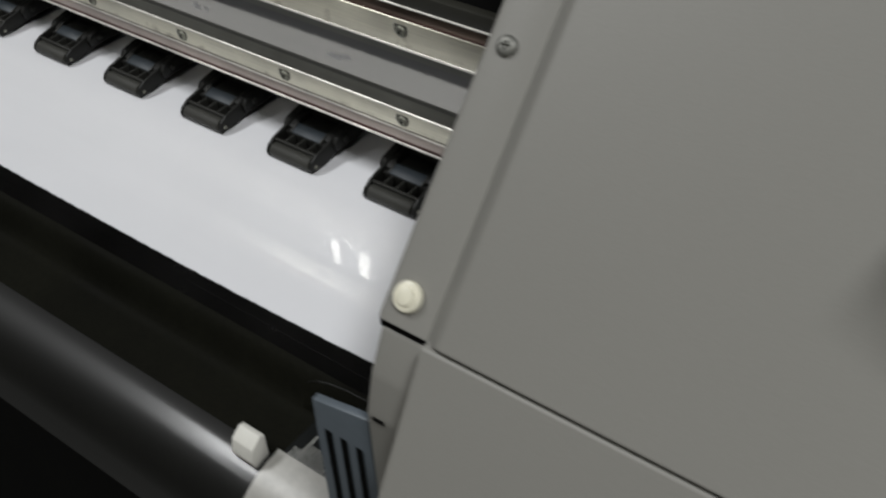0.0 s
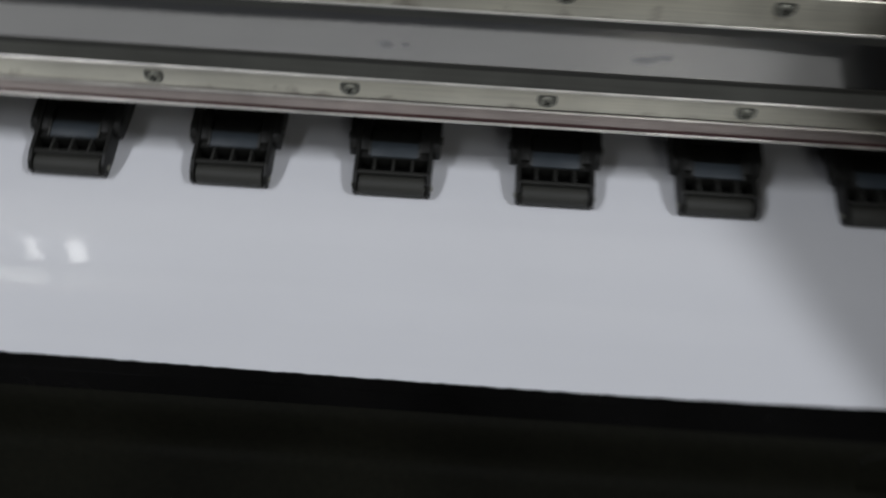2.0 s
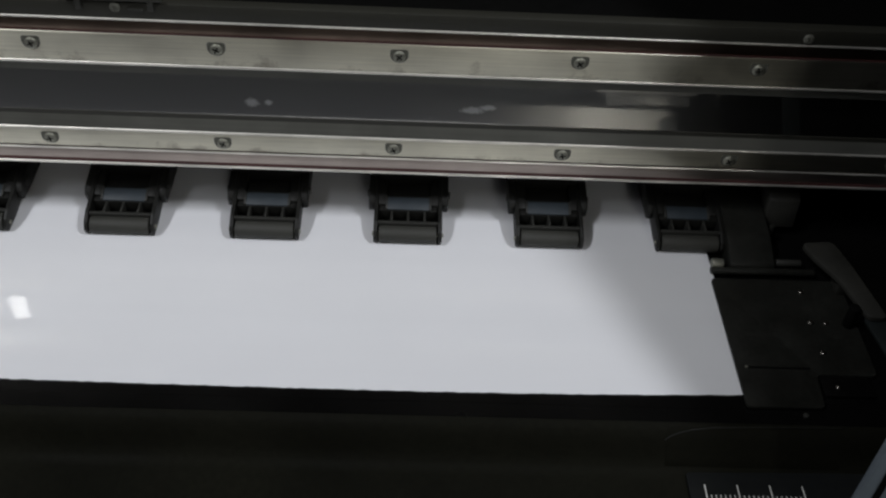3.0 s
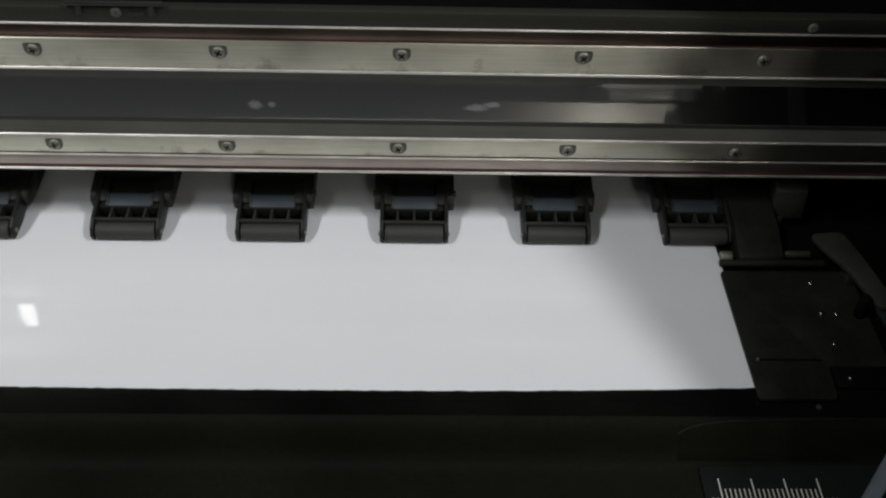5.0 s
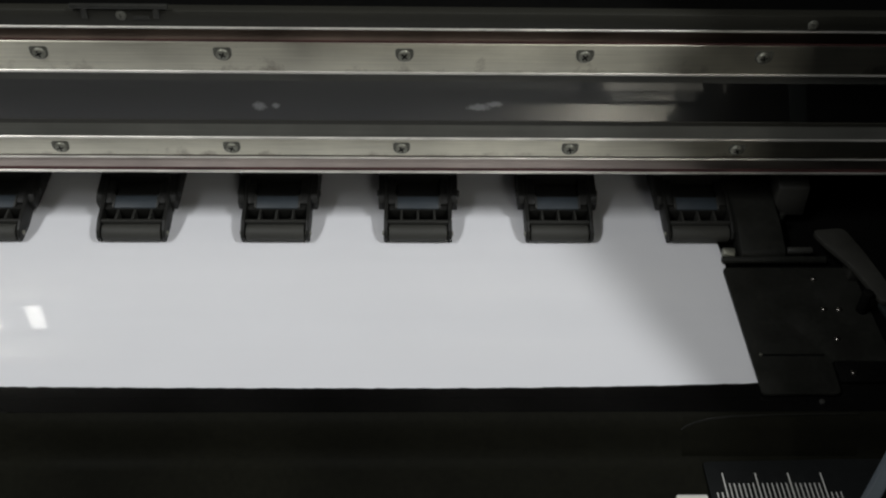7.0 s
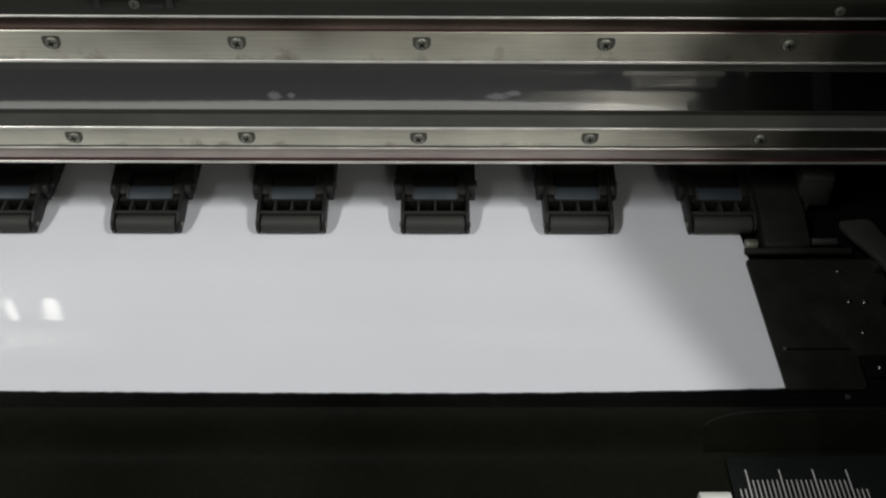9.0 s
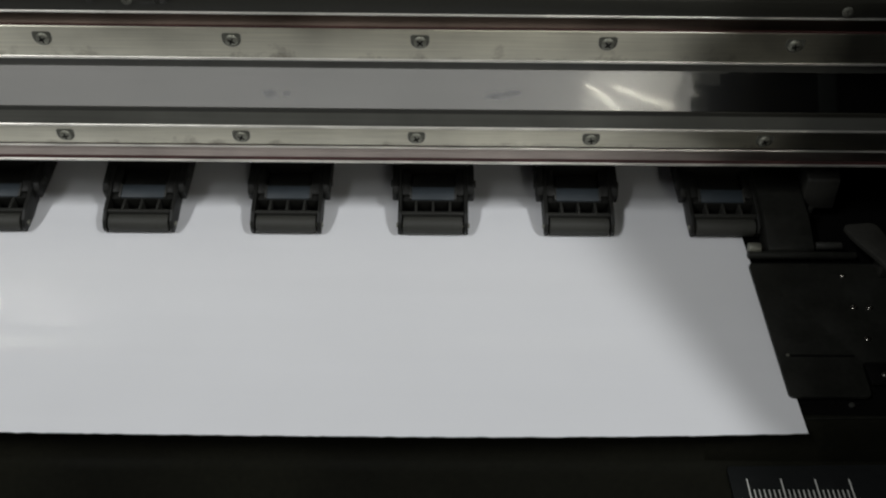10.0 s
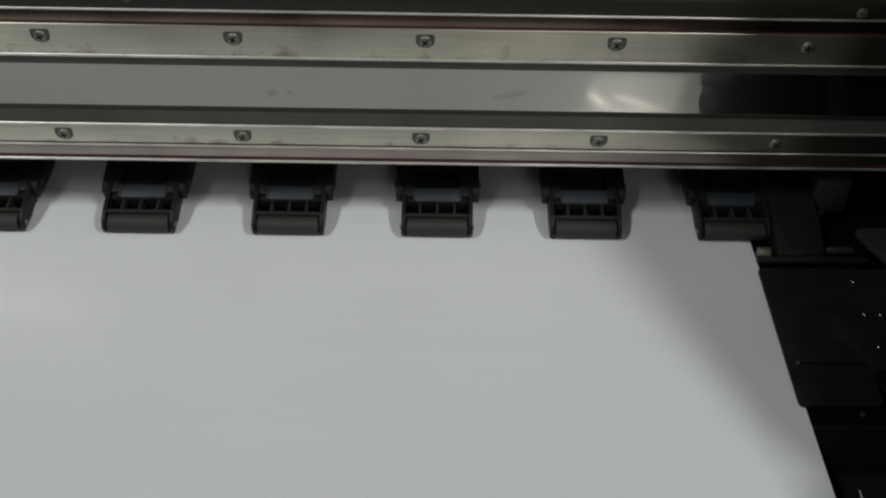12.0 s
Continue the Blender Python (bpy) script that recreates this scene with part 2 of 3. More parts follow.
def corner_round(points, radius, steps=4):
    """An outline with its corners rounded."""
    out, n = [], len(points)
    for i in range(n):
        p, a, b = (Vector(points[j % n]) for j in (i, i - 1, i + 1))
        u, w = (a - p).normalized(), (b - p).normalized()
        r = min(radius, (a - p).length / 2.1, (b - p).length / 2.1)
        for k in range(steps + 1):
            s = k / steps
            q = p + u * r * (1 - s) ** 2 + w * r * s ** 2
            out.append((q.x, q.y))
    return out


def screw_head(radius, high):
    """A domed cross-head screw that faces -y, with the cross cut in."""
    bm = bmesh.new()
    rings = [(1.0, 0.0), (1.0, 0.35), (0.9, 0.7), (0.65, 0.95), (0.42, 1.0)]
    sides = 24
    loops = []
    for r, h in rings:
        loops.append([bm.verts.new((math.cos(k * math.tau / sides) * radius * r, -high * h, math.sin(k * math.tau / sides) * radius * r)) for k in range(sides)])
    for lower, upper in zip(loops, loops[1:]):
        for k in range(sides):
            bm.faces.new([lower[k], lower[(k + 1) % sides], upper[(k + 1) % sides], upper[k]])
    # the cross: arms stay at the rim, the rest of the inner disc sinks
    centre = bm.verts.new((0, -high * 0.3, 0))
    deep = []
    for k in range(sides):
        inner = 0.36 if k % 6 in (0, 1, 5) else 0.14
        deep.append(bm.verts.new((math.cos(k * math.tau / sides) * radius * inner, -high * (0.45 if inner > 0.2 else 0.95), math.sin(k * math.tau / sides) * radius * inner)))
    for k in range(sides):
        bm.faces.new([loops[-1][k], loops[-1][(k + 1) % sides], deep[(k + 1) % sides], deep[k]])
        bm.faces.new([deep[k], deep[(k + 1) % sides], centre])
    return bm


def cross_slot(radius, high):
    """The dark cross of a screw, as black bars for the slot's shade."""
    bm = bmesh.new()
    for w, l in ((0.22, 1.15), (1.15, 0.22)):
        bmesh.ops.create_cube(bm, size=1, matrix=Matrix.Translation((0, -high * 0.98, 0)) @ Matrix.Diagonal((radius * w, high * 0.12, radius * l, 1)))
    return bm


# ---- the room ----
def slab(name, x0, x1, y0, y1, z0, z1, mat, label, category):
    ob = part(name, block(x0, x1, y0, y1, z0, z1, 0), mat)
    return tagged(ob, label, category, kind="structure")


slab("floor", -3.1, 3.1, -3.6, 2.1, -1.05, -0.95, FLOOR, "grey tiled workshop floor", "floor")
slab("ceiling", -3.1, 3.1, -3.6, 2.1, 1.75, 1.85, WALL, "grey painted ceiling", "ceiling")
slab("wall_north", -3.1, 3.1, 2.0, 2.1, -0.95, 1.75, WALL, "grey painted wall", "wall")
slab("wall_south", -3.1, 3.1, -3.6, -3.5, -0.95, 1.75, WALL, "grey painted wall", "wall")
slab("wall_west", -3.1, -3.0, -3.5, 2.0, -0.95, 1.75, WALL, "grey painted wall", "wall")
slab("wall_east", 3.0, 3.1, -3.5, 2.0, -0.95, 1.75, WALL, "grey painted wall", "wall")
for x, y in ((-1.00, -0.55), (1.00, -0.55), (0.68, -2.80)):
    fixture = part("ceiling_fixture", block(x - 0.15, x + 0.15, y - 0.60, y + 0.60, 1.68, 1.75, 0.01), FIXTURE)
    tagged(fixture, "long white enamelled tube light fixture on the ceiling", "ceiling light", "tube fixtures")
work_lamp = thing("work_lamp", "small two-headed clip lamp on a thin rod over the printer", "lamp")
part("bar", block(-0.655, -0.505, -0.624, -0.596, 0.868, 0.878, 0.003), DARK, work_lamp)
for head_x, head_wide, head_watts in LAMP_HEADS:
    part("head", block(head_x - head_wide / 2 - 0.004, head_x + head_wide / 2 + 0.004, -0.765, -0.485, 0.853, 0.869, 0.003), DARK, work_lamp)
part("rod", rod((-0.590, -0.610, 0.876), (-0.590, -0.610, 1.75), 0.005), DARK, work_lamp)

# ---- the printer bed ----
X0, X1 = -0.95, 0.62
platen = thing("platen", "flat black anodised printer platen under the sheet", "platen")
part("bed_plate", block(X0, X1, -0.1150, 0.16, -0.03, 0.0, 0.0), PLATEN, platen)
part("front_strip", block(X0, X1, -0.1215, -0.1150, -0.03, -0.0001, 0.0), PLATEN, platen)

edge = [(-0.1215, -0.0002), (-0.1232, -0.0007), (-0.1247, -0.0020), (-0.1262, -0.0042), (-0.1277, -0.0072), (-0.1293, -0.0106), (-0.1312, -0.0136), (-0.1330, -0.0149), (-0.136, -0.0153)]
arc = [(-0.1530 - 0.026 * math.sin(radians(a)), -0.0415 + 0.026 * math.cos(radians(a))) for a in range(0, 96, 8)]
apron = thing("apron", "black painted heater apron with a rounded glossy front edge", "apron")
part("apron_top", prism(edge + [(-0.1530, -0.0154), (-0.1530, -0.06), (-0.1215, -0.06)], X0, 0.64), APRON_TOP, apron)
part("apron_nose", prism(arc + [(-0.1790, -0.06), (-0.1530, -0.06)], X0, 0.64), APRON, apron, "glossy black rounded nose")
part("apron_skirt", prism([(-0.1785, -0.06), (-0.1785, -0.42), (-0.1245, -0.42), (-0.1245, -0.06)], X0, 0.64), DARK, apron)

small_plug = rod((0.1480, -0.1172, -0.0004), (0.1480, -0.1172, 0.0006), 0.0011, 14, 0.0003)
part("plug", small_plug, RIB, platen, "small worn plug")

# ---- the guide beam ----
BX0, BX1 = -0.95, 0.40
beam = thing("guide_beam", "aluminium carriage guide beam with two screwed rails", "guide beam")
body = part("beam_body", block(BX0, BX1, -0.0045, 0.05, 0.031, 0.0945, 0.001), DARK, beam, "black steel beam body")
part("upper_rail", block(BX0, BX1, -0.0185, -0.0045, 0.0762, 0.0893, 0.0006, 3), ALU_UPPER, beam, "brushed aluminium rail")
part("top_groove", block(BX0, BX1, -0.0180, -0.0045, 0.0897, 0.0946, 0.0002), GROOVE, beam, "brownish oxidised groove")
part("dark_line", block(BX0, BX1, -0.0182, -0.0045, 0.0888, 0.0899, 0.0), RUST, beam, "dark grime line")
part("top_lip", block(BX0, BX1, -0.0185, -0.0045, 0.0946, 0.0955, 0.0004, 3), ALU_EDGE, beam, "bright aluminium lip")
part("cover_strip", block(BX0, BX1, -0.0180, -0.0130, 0.0952, 0.1018, 0.0005), OLIVE, beam, "dark olive cover strip")
part("upper_channel", block(BX0, BX1, -0.0171, -0.0045, 0.0716, 0.0765, 0.0), CHANNEL, beam, "dark grey channel strip")
# the polished strip is slightly hollow: it leans back 3 degrees at its foot and half a degree at its top
hollow = [(-0.01748, 0.0530)]
for k in range(12):
    hollow.append((hollow[-1][0] + math.tan(radians(3.1 - 2.6 * (k + 0.5) / 12)) * 0.0188 / 12, 0.0530 + 0.0188 * (k + 1) / 12))
part("mirror_strip", prism(hollow + [(-0.0045, 0.0718), (-0.0045, 0.0530)], BX0, BX1), MIRROR, beam, "polished strip with dull smudges")
part("lower_channel", block(BX0, BX1, -0.0178, -0.0045, 0.0512, 0.0534, 0.0), OLIVE, beam, "dark channel line")
part("bevel_strip", prism([(-0.0178, 0.0516), (-0.0200, 0.0462), (-0.0045, 0.0462), (-0.0045, 0.0516)], BX0, BX1), CHANNEL, beam, "dark grey channel strip")
# Thin pale rods drawn for the glint along the rails' rounded edges.
for y, z in ((-0.0187, 0.0762), (-0.0202, 0.0462)):
    part("edge_glint", rod((BX0, y + 0.0006, z), (BX1, y + 0.0006, z), 0.0007, 12, 0), ALU_EDGE, beam, "aluminium edge line with its glint in the colour")
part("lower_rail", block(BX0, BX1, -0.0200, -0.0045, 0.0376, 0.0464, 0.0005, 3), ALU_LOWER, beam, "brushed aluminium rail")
part("lower_groove", block(BX0, BX1, -0.0190, -0.0045, 0.0366, 0.0380, 0.0001), RUST, beam, "brownish oxidised groove")
part("lower_lip", block(BX0, BX1, -0.0198, -0.0045, 0.0312, 0.0362, 0.0003), ALU_LIP, beam)
part("lip_line", rod((BX0, -0.0196, 0.0364), (BX1, -0.0196, 0.0364), 0.0005, 10, 0), ALU_EDGE, beam, "aluminium edge line with its glint in the colour")
part("red_line", block(BX0, BX1, -0.0199, -0.0045, 0.0299, 0.0314, 0.0), RUST, beam, "brownish oxidised line")
part("bottom_edge", block(BX0, BX1, -0.0204, -0.0045, 0.0288, 0.0300, 0.0004, 3), ALU_EDGE, beam, "bright aluminium edge")

PITCH = 0.06836
head_mesh = finish("screw", screw_head(0.0024, 0.0011), STEEL)
dull_mesh = finish("screw", screw_head(0.0020, 0.0009), POCKET)
cross_mesh = finish("cross", cross_slot(0.0024, 0.0011), DARK, False)
# Flat dark plate: the recess's shade is in its colour, no hole is cut.
pocket_outline = [(0.0034 * math.cos(radians(a)), 0.0031 * math.sin(radians(a))) for a in range(180, 361, 15)]
pocket_outline += [(0.0034, 0.0019), (0.0027, 0.0025), (-0.0027, 0.0025), (-0.0034, 0.0019)]
pm = prism([(a, b) for a, b in pocket_outline], -0.0003, 0.0002, axis="z")
bmesh.ops.transform(pm, matrix=pose(0, 0, 0, 90), verts=pm.verts)
pocket_mesh = finish("screw_pocket", pm, POCKET)
for x3, y, z in ((-0.0052, -0.0185, 0.0845), (-0.0067, -0.0200, 0.0419)):
    for k in range(-8, 5):
        pocket = new("screw_pocket", pocket_mesh)
        pocket.parent, pocket.location = beam, (x3 + k * PITCH, y + 0.0001, z)
        tagged(pocket, "dark plate drawn as a shaded recess with a steel screw")
        screw = new("screw", head_mesh)
        screw.parent, screw.location = pocket, (0, -0.0001, -0.0004)
        screw.rotation_euler = (0, random.uniform(0, 1.5), 0)
        cross = new("cross", cross_mesh)
        cross.parent, cross.location = pocket, (0, -0.0001, -0.0004)
        cross.rotation_euler = screw.rotation_euler
        tagged(screw, "dull steel cross-head screw")
        tagged(cross, "dark cross slot")

bracket = thing("cable_bracket", "small dull metal bracket screwed on the beam's cover strip", "bracket")
part("bracket_plate", block(-0.1265, -0.0910, -0.0192, -0.0176, 0.1030, 0.1046, 0.0003), BRACKET, bracket)
for x in (-0.1215, -0.0955):
    part("bracket_foot", block(x - 0.0011, x + 0.0011, -0.0190, -0.0178, 0.0990, 0.1032, 0.0003), BRACKET, bracket)
part("tongue", block(-0.1040, -0.0985, -0.0186, -0.0178, 0.0985, 0.0998, 0.0002), BRACKET, bracket)
for x, y, z, mesh in ((-0.1085, -0.0180, 0.1000, dull_mesh), (0.1470, -0.0180, 0.0980, dull_mesh)):
    small = new("cover_strip_screw", mesh)
    tagged(small, "small dull steel screw in the beam's cover strip", "screw", "cover strip screws")
    small.location = (x, y, z)

# ---- the machine behind the beam ----
rear = thing("machine_back", "unlit black steel back of the printer", "machine body")
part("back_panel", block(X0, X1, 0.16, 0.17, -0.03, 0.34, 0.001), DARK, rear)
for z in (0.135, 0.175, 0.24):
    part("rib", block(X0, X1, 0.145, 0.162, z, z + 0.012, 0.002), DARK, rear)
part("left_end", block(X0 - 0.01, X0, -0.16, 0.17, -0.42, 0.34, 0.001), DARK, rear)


stand = thing("printer_stand", "plain black steel stand under the printer on the floor", "stand")
for x in (X0 + 0.12, X1 - 0.12):
    part("leg", block(x - 0.035, x + 0.035, -0.06, 0.06, -0.92, -0.42, 0.004), DARK, stand)
    part("foot", block(x - 0.045, x + 0.045, -0.28, 0.28, -0.95, -0.915, 0.006), DARK, stand)
part("cross_beam", block(X0 + 0.155, X1 - 0.155, -0.03, 0.03, -0.75, -0.69, 0.004), DARK, stand)
part("tray", block(X0, X1, -0.12, 0.16, -0.425, -0.40, 0.003), DARK, stand)


# ---- pinch rollers ----
def pinch_roller():
    """A pinch roller on its arm, its foot at the origin: the roller's front is at y -0.031."""
    top = thing("pinch_roller", "black plastic pinch roller arm with rubber roller on the sheet", "pinch roller", "pinch rollers")
    roller = part("roller", rod((-0.0122, -0.0285, 0.0037), (0.0122, -0.0285, 0.0037), 0.0036, 24, 0.0006), RUBBER, top, "dark grey rubber roller")
    part("axle", rod((-0.0150, -0.0285, 0.0037), (0.0150, -0.0285, 0.0037), 0.0010, 12, 0.0002), STEEL, roller, "thin steel axle")
    side = [(-0.0312, 0.0010), (-0.0320, 0.0038), (-0.0304, 0.0066), (-0.0264, 0.0089), (-0.0180, 0.0106), (-0.0040, 0.0140), (0.0160, 0.0190), (0.0160, 0.0060), (-0.0100, 0.0034), (-0.0220, 0.0010)]
    for s in (-1, 1):
        a, b = sorted((s * 0.0128, s * 0.0144))
        arm = part("side_arm", prism(side, a, b, 0.0003), PLASTIC, top)
        a, b = sorted((s * 0.0142, s * 0.0170))
        part("ear", prism([(-0.0150, 0.0050), (-0.0162, 0.0096), (-0.0140, 0.0122), (0.0010, 0.0150), (0.0010, 0.0050)], a, b, 0.0006), PLASTIC, arm)
        part("pivot_pin", rod((s * 0.0165, -0.0090, 0.0095), (s * 0.0178, -0.0090, 0.0095), 0.0016, 14, 0.0003), RIB, arm)
        a, b = sorted((s * 0.0094, s * 0.0130))
        part("cheek", prism([(-0.0165, 0.0070), (-0.0165, 0.0100), (-0.0120, 0.0118), (0.0010, 0.0135), (0.0010, 0.0070)], a, b, 0.0005), PLASTIC, top)
    part("front_bar", block(-0.0129, 0.0129, -0.0266, -0.0251, 0.0060, 0.0084, 0.0003), RIB, top)
    part("window_floor", block(-0.0128, 0.0128, -0.0252, -0.0190, 0.0024, 0.0036, 0.0), DARK, top)
    for x in (-0.0070, 0.0, 0.0070):
        part("rib", block(x - 0.0005, x + 0.0005, -0.0253, -0.0188, 0.0035, 0.0086, 0.0002), RIB, top)
    middle = part("middle_block", block(-0.0128, 0.0128, -0.0192, -0.0030, 0.0030, 0.0088, 0.0004), PLASTIC, top)
    part("label_plate", prism([(-0.0188, 0.0082), (-0.0188, 0.0093), (-0.0130, 0.0112), (-0.0130, 0.0090)], -0.0089, 0.0089, 0.0003), STICKER, middle, "blue-grey label plate")
    for s in (-1, 1):
        a, b = sorted((s * 0.0088, s * 0.0097))
        part("label_rail", prism([(-0.0190, 0.0082), (-0.0190, 0.0097), (-0.0128, 0.0117), (-0.0128, 0.0090)], a, b, 0.0002), RIB, middle)
    part("latch", block(-0.0088, 0.0088, -0.0124, -0.0035, 0.0085, 0.0104, 0.0005), PLASTIC, top)
    part("rear_block", block(-0.0170, 0.0170, -0.0030, 0.0300, 0.0050, 0.0230, 0.0010), PLASTIC, top)
    part("hanger", block(-0.0190, 0.0190, 0.0060, 0.0200, 0.0140, 0.0330, 0.0010), PLASTIC, top)
    return top


first = pinch_roller()
first.location = (0.12, -0.0008, 0.0001)
for k in range(1, 17):
    copy_thing(first, pose(0.12 - 0.06 * k, -0.0008, 0.0001))


# ---- the sheet ----
def swell(x, v):
    """The sheet's low ridge, where it arches between the rollers and its front edge."""
    h = 0.00012 / math.cosh((v - 0.0393) / 0.0145) ** 2
    ease = min(1.0, max(0.0, (0.06 - x) / 0.06))
    ripple = 1 + 0.10 * noise.noise((x * 22, v * 30, 1.7))
    return max(0.0, h) * ease * ease * (3 - 2 * ease) * ripple


def sheet():
    """The vinyl sheet, its front edge at y 0 and its side edge a little skewed."""
    n = 420
    left, right = -0.80, 0.1293
    deep = [0.002 * k for k in range(1, 42)] + [0.12, 0.20]
    verts, faces = [], []
    for z in (0.0, 0.00030):
        for k in range(n + 1):
            x = left + (right - left) * k / n
            fray = noise.noise((x * 260, 3.1, 0)) * 0.00030 + noise.noise((x * 900, 7.7, 0)) * 0.00022
            bow = 0.0024 * (x / 0.127) ** 2 if x > 0 else 0.0009 * min(1.0, (x / 0.15) ** 2)
            for v in [fray + bow] + [max(d, fray + bow + 0.0005 * (i + 1)) for i, d in enumerate(deep)]:
                lean = 0.0035 * v / 0.20 if k == n else 0
                verts.append((x - lean, v, z + swell(x, v)))
    m = len(deep) + 1
    half = (n + 1) * m
    for k in range(n):
        for j in range(m - 1):
            a, b = k * m + j, (k + 1) * m + j
            faces += [(a, a + 1, b + 1, b), (half + a, half + b, half + b + 1, half + a + 1)]
        for j in (0, m - 1):
            a, b = k * m + j, (k + 1) * m + j
            faces.append((a, b, half + b, half + a))
    for k in (0, n):
        for j in range(m - 1):
            a = k * m + j
            faces.append((a, a + 1, half + a + 1, half + a))
    bm = bmesh.new()
    me = bpy.data.meshes.new("sheet_draft")
    me.from_pydata(verts, [], faces)
    bm.from_mesh(me)
    bpy.data.meshes.remove(me)
    return bm


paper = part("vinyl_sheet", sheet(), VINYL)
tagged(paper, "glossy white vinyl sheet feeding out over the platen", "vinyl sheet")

# ---- the clamp plate and what lies beside the sheet ----
clamp = thing("media_clamp", "thin black media clamp plate holding the sheet's side edge", "clamp plate")
outline = corner_round([(0.1262, -0.0480), (0.1262, -0.1150), (0.1555, -0.1150), (0.1565, -0.0990), (0.1800, -0.0990), (0.1800, -0.0480)], 0.0022)
part("plate", prism(outline, 0.0006, 0.0020, 0.0002, "z"), CLAMP, clamp)
part("step_plate", block(0.1572, 0.1765, -0.1090, -0.0994, 0.0004, 0.0019, 0.0003), PLATEN, clamp)
part("slot", block(0.1310, 0.1545, -0.0968, -0.0958, 0.0016, 0.0022, 0.0001), DARK, clamp, "narrow dark slot")
small_head = finish("plate_screw", screw_head(0.0012, 0.0008), material("dark_polished_screw", (0.32, 0.30, 0.27), 0.28, 1.0, 0.1, 500))
for x, y in ((0.162, -0.0550), (0.1615, -0.0720), (0.1675, -0.0722), (0.162, -0.0880), (0.163, -0.1050)):
    s = new("plate_screw", small_head)
    s.parent, s.location, s.rotation_euler = clamp, (x, y, 0.0019), (radians(-90), 0, random.uniform(0, 1))
part("rivet", rod((0.1300, -0.0962, 0.0018), (0.1300, -0.0962, 0.0025), 0.0006, 10, 0), STEEL, clamp)

drive = thing("roller_end_block", "black end block beside the last pinch roller", "end block")
part("block", prism(corner_round([(-0.0440, 0.0), (-0.0440, 0.0060), (-0.0300, 0.0110), (0.0200, 0.0170), (0.0200, 0.0)], 0.002), 0.1345, 0.1530, 0.0004), CLAMP, drive)
part("crossbar", rod((0.1265, -0.0445, 0.0030), (0.1700, -0.0445, 0.0030), 0.0016), CLAMP, drive)
part("pin", rod((0.1270, -0.0420, 0.0045), (0.1318, -0.0420, 0.0045), 0.0022), STEEL, drive, "worn steel pin")
part("pin", rod((0.1545, -0.0405, 0.0045), (0.1650, -0.0405, 0.0045), 0.0016), RIB, drive, "worn dull steel pin")

tab = thing("grey_tab", "small dark grey plastic tab under the beam", "tab")
part("tab_body", prism([(-0.0185, 0.0050), (-0.0170, 0.0190), (-0.0080, 0.0240), (0.0100, 0.0250), (0.0100, 0.0050)], 0.1540, 0.1675, 0.0008), material("dull_grey_tab", (0.036, 0.035, 0.030), 0.55, 0.0, 0.1, 400, stain=0.3, stain_scale=60), tab)
part("tab_stem", rod((0.1560, -0.0230, 0.0020), (0.1560, -0.0230, 0.0100), 0.0012), CLAMP, tab)

lever = thing("clamp_lever", "bent dark grey metal lever beside the clamp plate", "lever")
outline = corner_round([(0.1650, -0.0345), (0.1790, -0.0330), (0.1830, -0.0480), (0.1885, -0.0770), (0.1805, -0.0770), (0.1750, -0.0560), (0.1680, -0.0430)], 0.003)
part("arm", prism(outline, 0.0085, 0.0110, 0.0005, "z"), LEVER, lever)
outline = corner_round([(0.1800, -0.0740), (0.1880, -0.0740), (0.1910, -0.0900), (0.1985, -0.1250), (0.1895, -0.1250), (0.1835, -0.0960)], 0.002)
part("lower_arm", prism(outline, 0.0066, 0.0084, 0.0005, "z"), material("dark_teal_plate", (0.011, 0.014, 0.014), 0.55, 0.0, 0.15, 400, stain=0.3, stain_scale=50, spec=0.25), lever, "dark teal lower arm")
part("foot", block(0.1760, 0.1820, -0.0560, -0.0480, 0.0020, 0.0090, 0.0005), LEVER, lever)
part("pivot", rod((0.1760, -0.0730, 0.0020), (0.1760, -0.0730, 0.0125), 0.0022), DARK, lever)

# ---- the rule on the apron ----
rule = thing("printed_rule", "dark glossy rule plate with white tick marks on the apron", "rule")
part("plate", prism(corner_round([(0.1035, -0.1332), (0.1035, -0.1506), (0.1700, -0.1506), (0.1700, -0.1318)], 0.0015), -0.0154, -0.0143, 0.0001, "z"), RULE, rule)
STEP = 0.001693
for k in range(-2, 25):
    major = k % 7 == 0
    y1 = -0.1382 if major else (-0.1425 if 0 < k < 22 else -0.1462)
    x = 0.1094 + k * STEP
    wide = 0.00017 if not major else 0.00021
    part("tick_mark", block(x - wide, x + wide, -0.1505, y1, -0.01432, -0.01424, 0), TICK, rule)
front = [(-0.1507, -0.0141)] + [(-0.1530 - 0.0267 * math.sin(radians(a)), -0.0415 + 0.0267 * math.cos(radians(a))) for a in range(12, 76, 8)]
rear_line = [(-0.1530 - 0.0258 * math.sin(radians(a)), -0.0415 + 0.0258 * math.cos(radians(a))) for a in range(68, 11, -8)] + [(-0.1507, -0.0154)]
part("figure_strip", prism(front + rear_line, 0.1012, 0.1560), material("worn_light_grey_strip", (0.42, 0.41, 0.38), 0.35, 0.0, 0.1, 300, stain=0.25, stain_scale=60), rule, "light grey lower strip of the rule")
clip = part("white_clip", prism([(-0.1535, -0.0160), (-0.1535, -0.0045), (-0.1560, -0.0036), (-0.1605, -0.0070), (-0.1620, -0.0130), (-0.1600, -0.0190)], 0.0882, 0.0990, 0.0006), TAPE)
tagged(clip, "white plastic clip on the apron's front edge beside the rule", "clip")
insert = thing("apron_insert", "black moulded insert along the apron's rear edge", "insert")
bowed = [(y, z + 0.0002) for y, z in edge[1:7]]
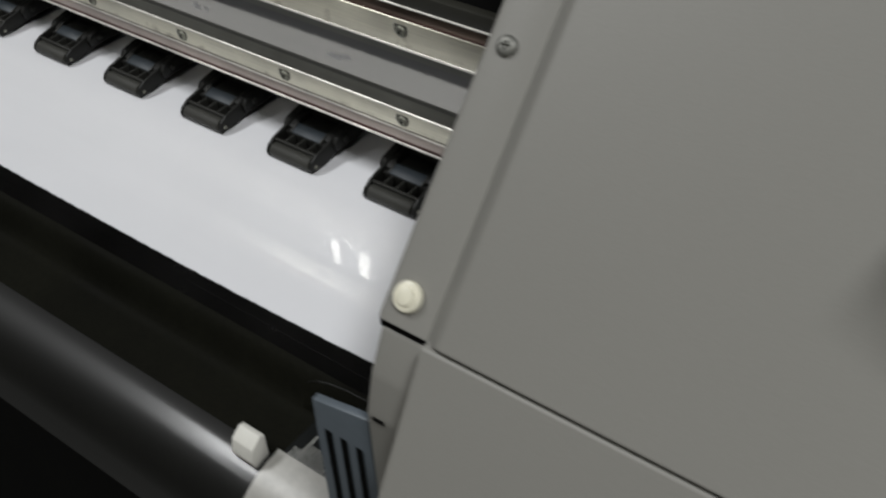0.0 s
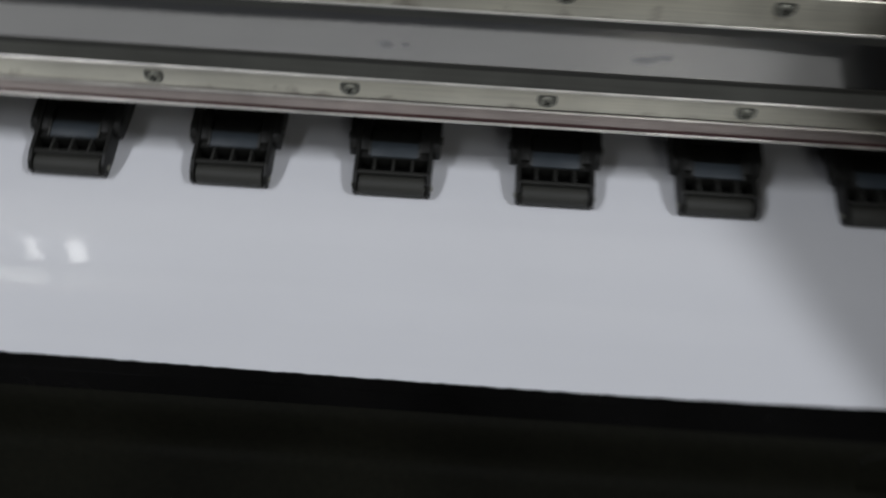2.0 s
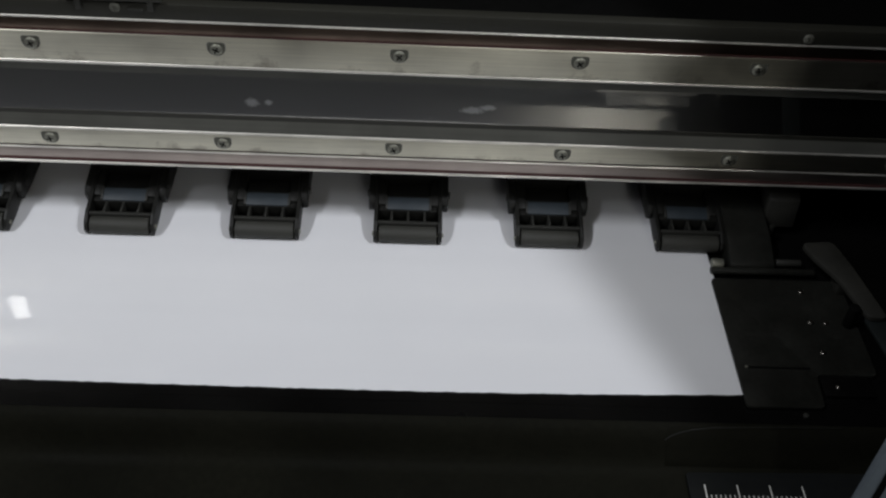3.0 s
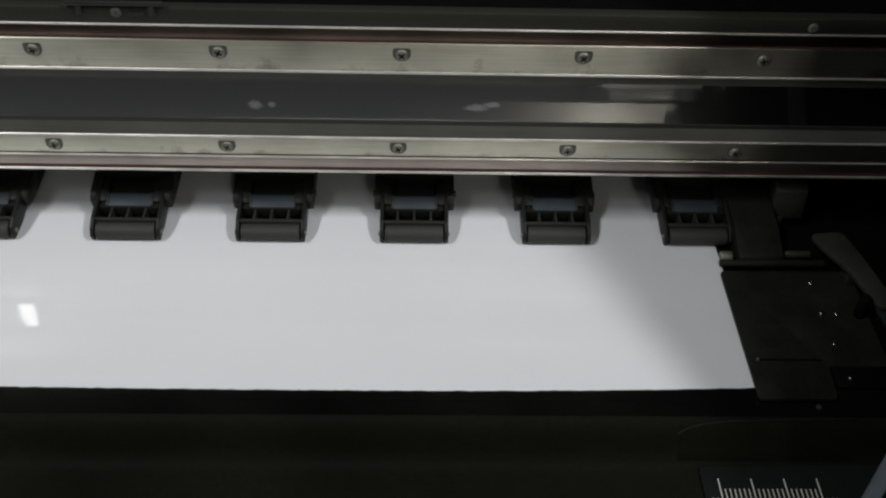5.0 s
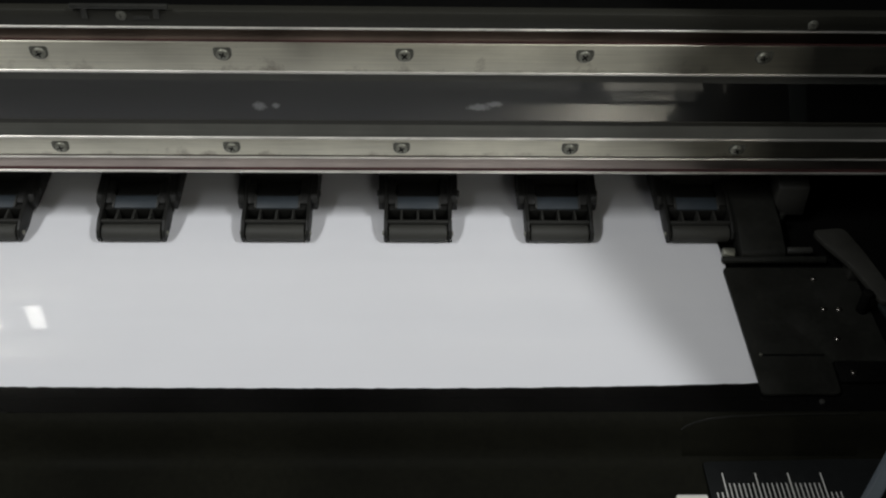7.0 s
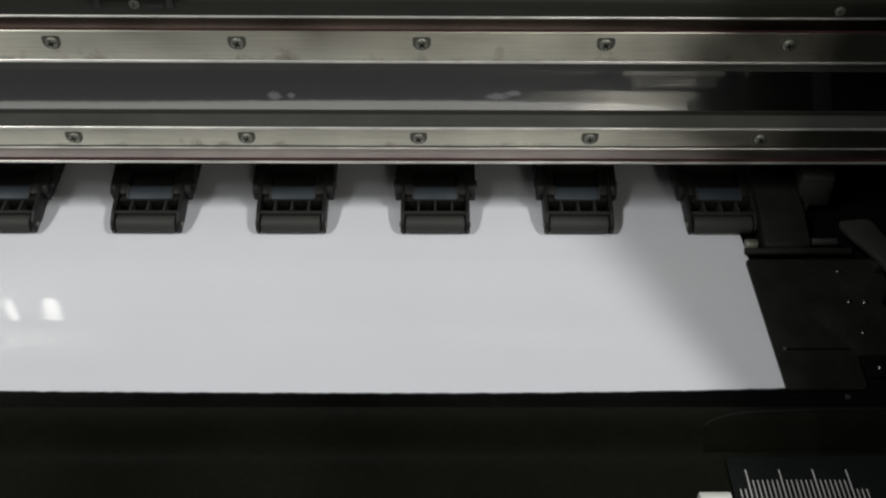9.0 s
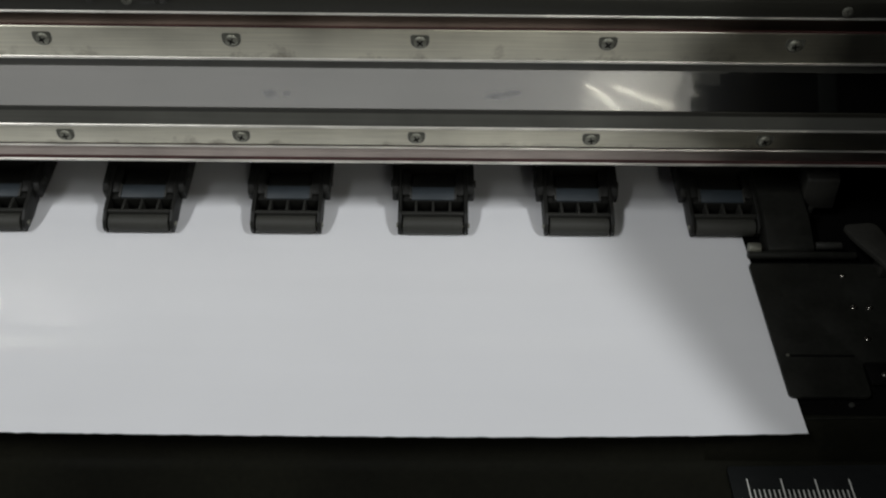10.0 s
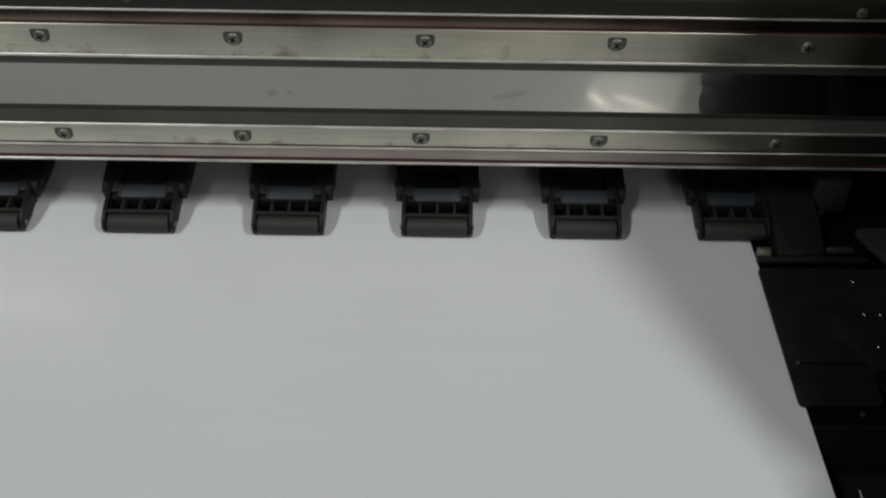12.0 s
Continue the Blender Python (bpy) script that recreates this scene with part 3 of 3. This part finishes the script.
part("insert_body", prism(bowed + [(y, z - 0.002) for y, z in bowed[::-1]], 0.0960, 0.1600), APRON_TOP, insert)
rim = [(0.0952, -0.1264, -0.0043), (0.0968, -0.1257, -0.0032), (0.1000, -0.1250, -0.0019), (0.1050, -0.1241, -0.0010), (0.1135, -0.1234, -0.0004), (0.1280, -0.1230, -0.0001), (0.1600, -0.1226, 0.0)]
# Thin lighter rods draw the glint along the insert's rear edge.
for u, w in zip(rim, rim[1:]):
    part("rim", rod(u, w, 0.00026, 8, 0), CLAMP, insert, "faint edge line with its glint in the colour")

# ---- the side cover ----
cover = thing("side_cover", "warm grey powder-coated end cover of the printer", "end cover")
SL = 1.09


def slope(y):
    return 0.1010 + (y + 0.158) * SL


def shell(y0, lift, thick):
    """A sloped lid with a flat top, open below."""
    a, b = slope(-0.1603), slope(0.0)
    return [(y0, a), (-lift, b + lift * 0.8), (0.15, b + lift * 0.8), (0.15, b - thick), (thick * 0.4, b - thick), (y0 + thick * 1.2, a)]


part("edge_strip", prism(shell(-0.1603, 0.0, 0.0040), 0.1668, 0.1850, 0.0016, segments=3), GREY, cover)


def loft(sections, bevel):
    """A solid through outlines in y and z, each at its own x."""
    bm = bmesh.new()
    rings = [[bm.verts.new((x, y, z)) for y, z in outline] for x, outline in sections]
    n = len(rings[0])
    bm.faces.new(rings[0])
    bm.faces.new(rings[-1][::-1])
    for a, b in zip(rings, rings[1:]):
        for k in range(n):
            bm.faces.new([a[k], a[(k + 1) % n], b[(k + 1) % n], b[k]])
    bmesh.ops.recalc_face_normals(bm, faces=bm.faces)
    return rounded(bm, bevel, 4)


def raised(h, drop):
    """The lid's outline, lifted by h off its slope and drawn down by drop along it."""
    y0, z0 = -0.1603 - 0.737 * h - 0.676 * drop, slope(-0.1603) + 0.676 * h - 0.737 * drop
    y1, z1 = -0.737 * h, slope(0.0) + 0.676 * h
    return [(y0, z0), (y1, z1), (0.15, z1), (0.15, z1 - 0.010), (0.006, z1 - 0.012), (y0 + 0.010, z0)]


part("cover_panel", loft([(0.1830, raised(0.0002, 0.0002)), (0.1888, raised(0.0058, -0.0004)), (0.62, raised(0.0055, -0.0004))], 0.0012), GREY, cover)
part("seam", block(0.1865, 0.61, -0.1590, 0.09, 0.0975, 0.1020, 0), DARK, cover, "dark seam")
part("lower_panel", prism([(-0.1640, 0.1013), (-0.1590, 0.1013), (-0.2350, -0.03), (-0.2890, -0.42), (-0.2940, -0.42), (-0.2410, -0.03)], 0.1845, 0.62, 0.0008), GREY, cover)
corner = part("corner_block", prism([(-0.1590, 0.0958), (-0.1655, 0.0830), (-0.1690, 0.0700), (-0.1690, -0.42), (-0.1500, -0.42), (-0.1500, 0.0958)], 0.1675, 0.1830, 0.0014, segments=3), GREY, cover)
part("slot_mark", block(0.1700, 0.1740, -0.1694, -0.1680, 0.0690, 0.0700, 0.0), DARK, corner, "narrow dark slot")
part("corner_seam", block(0.1672, 0.1840, -0.1588, -0.1500, 0.0950, 0.0990, 0), DARK, cover, "dark seam")
# Added walls: the dark of the hollow cover is in their black colour.
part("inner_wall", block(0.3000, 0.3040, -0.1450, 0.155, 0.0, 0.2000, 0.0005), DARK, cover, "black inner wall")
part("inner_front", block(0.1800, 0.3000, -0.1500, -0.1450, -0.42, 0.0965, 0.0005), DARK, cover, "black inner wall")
N = Vector((0, -SL, 1)).normalized()
tilt = N.to_track_quat("-Y", "Z").to_matrix().to_4x4()
cs = new("cover_screw", finish("cover_screw", screw_head(0.0029, 0.0014), material("dull_zinc", (0.22, 0.22, 0.2), 0.5, 0.7)))
cs.parent, cs.matrix_basis = cover, Matrix.Translation((0.1733, -0.1085, slope(-0.1085))) @ tilt
seat = Matrix.Translation((0.1740, -0.1542, slope(-0.1542))) @ N.to_track_quat("Z", "Y").to_matrix().to_4x4()
bump = rod((0, 0, -0.0005), (0, 0, 0.0022), 0.0043, 28, 0.0012)
bmesh.ops.transform(bump, matrix=seat, verts=bump.verts)
bumper = part("bumper", bump, BUMPER, cover, "cream rubber bumper")
boss = rod((0, 0, 0.0018), (0, 0, 0.0030), 0.0026, 24, 0.0006)
bmesh.ops.transform(boss, matrix=seat, verts=boss.verts)
part("boss", boss, BUMPER, bumper)

guard = thing("blue_guard", "blue-grey slotted plastic guard below the end cover", "guard")
part("guard_plate", prism([(0.1445, 0.0590), (0.1665, 0.0640), (0.1665, -0.08), (0.1425, -0.08)], -0.0015, 0.0015, 0.0006, "z"), BLUE, guard)
for x in (0.1495, 0.1555, 0.1615):
    part("guard_slot", block(x - 0.0012, x + 0.0012, -0.05, 0.048, 0.0010, 0.0018, 0.0), DARK, guard, "dark slot")
guard.matrix_basis = pose(0, -0.166, 0, 90)


def motions():
    """The sheet waits, then feeds out in steps."""
    rows = [(0, -0.1097), (1.2, -0.1098), (1.5, -0.1109), (7.2, -0.1109), (8.7, -0.1110), (9.0, -0.1157), (9.5, -0.1238), (10.0, -0.1321), (10.5, -0.1377), (11.0, -0.1470), (11.5, -0.1515), (12.0, -0.1580)]
    walk(paper, [(t, pose(0, y, 0.0002)) for t, y in rows])


motions()
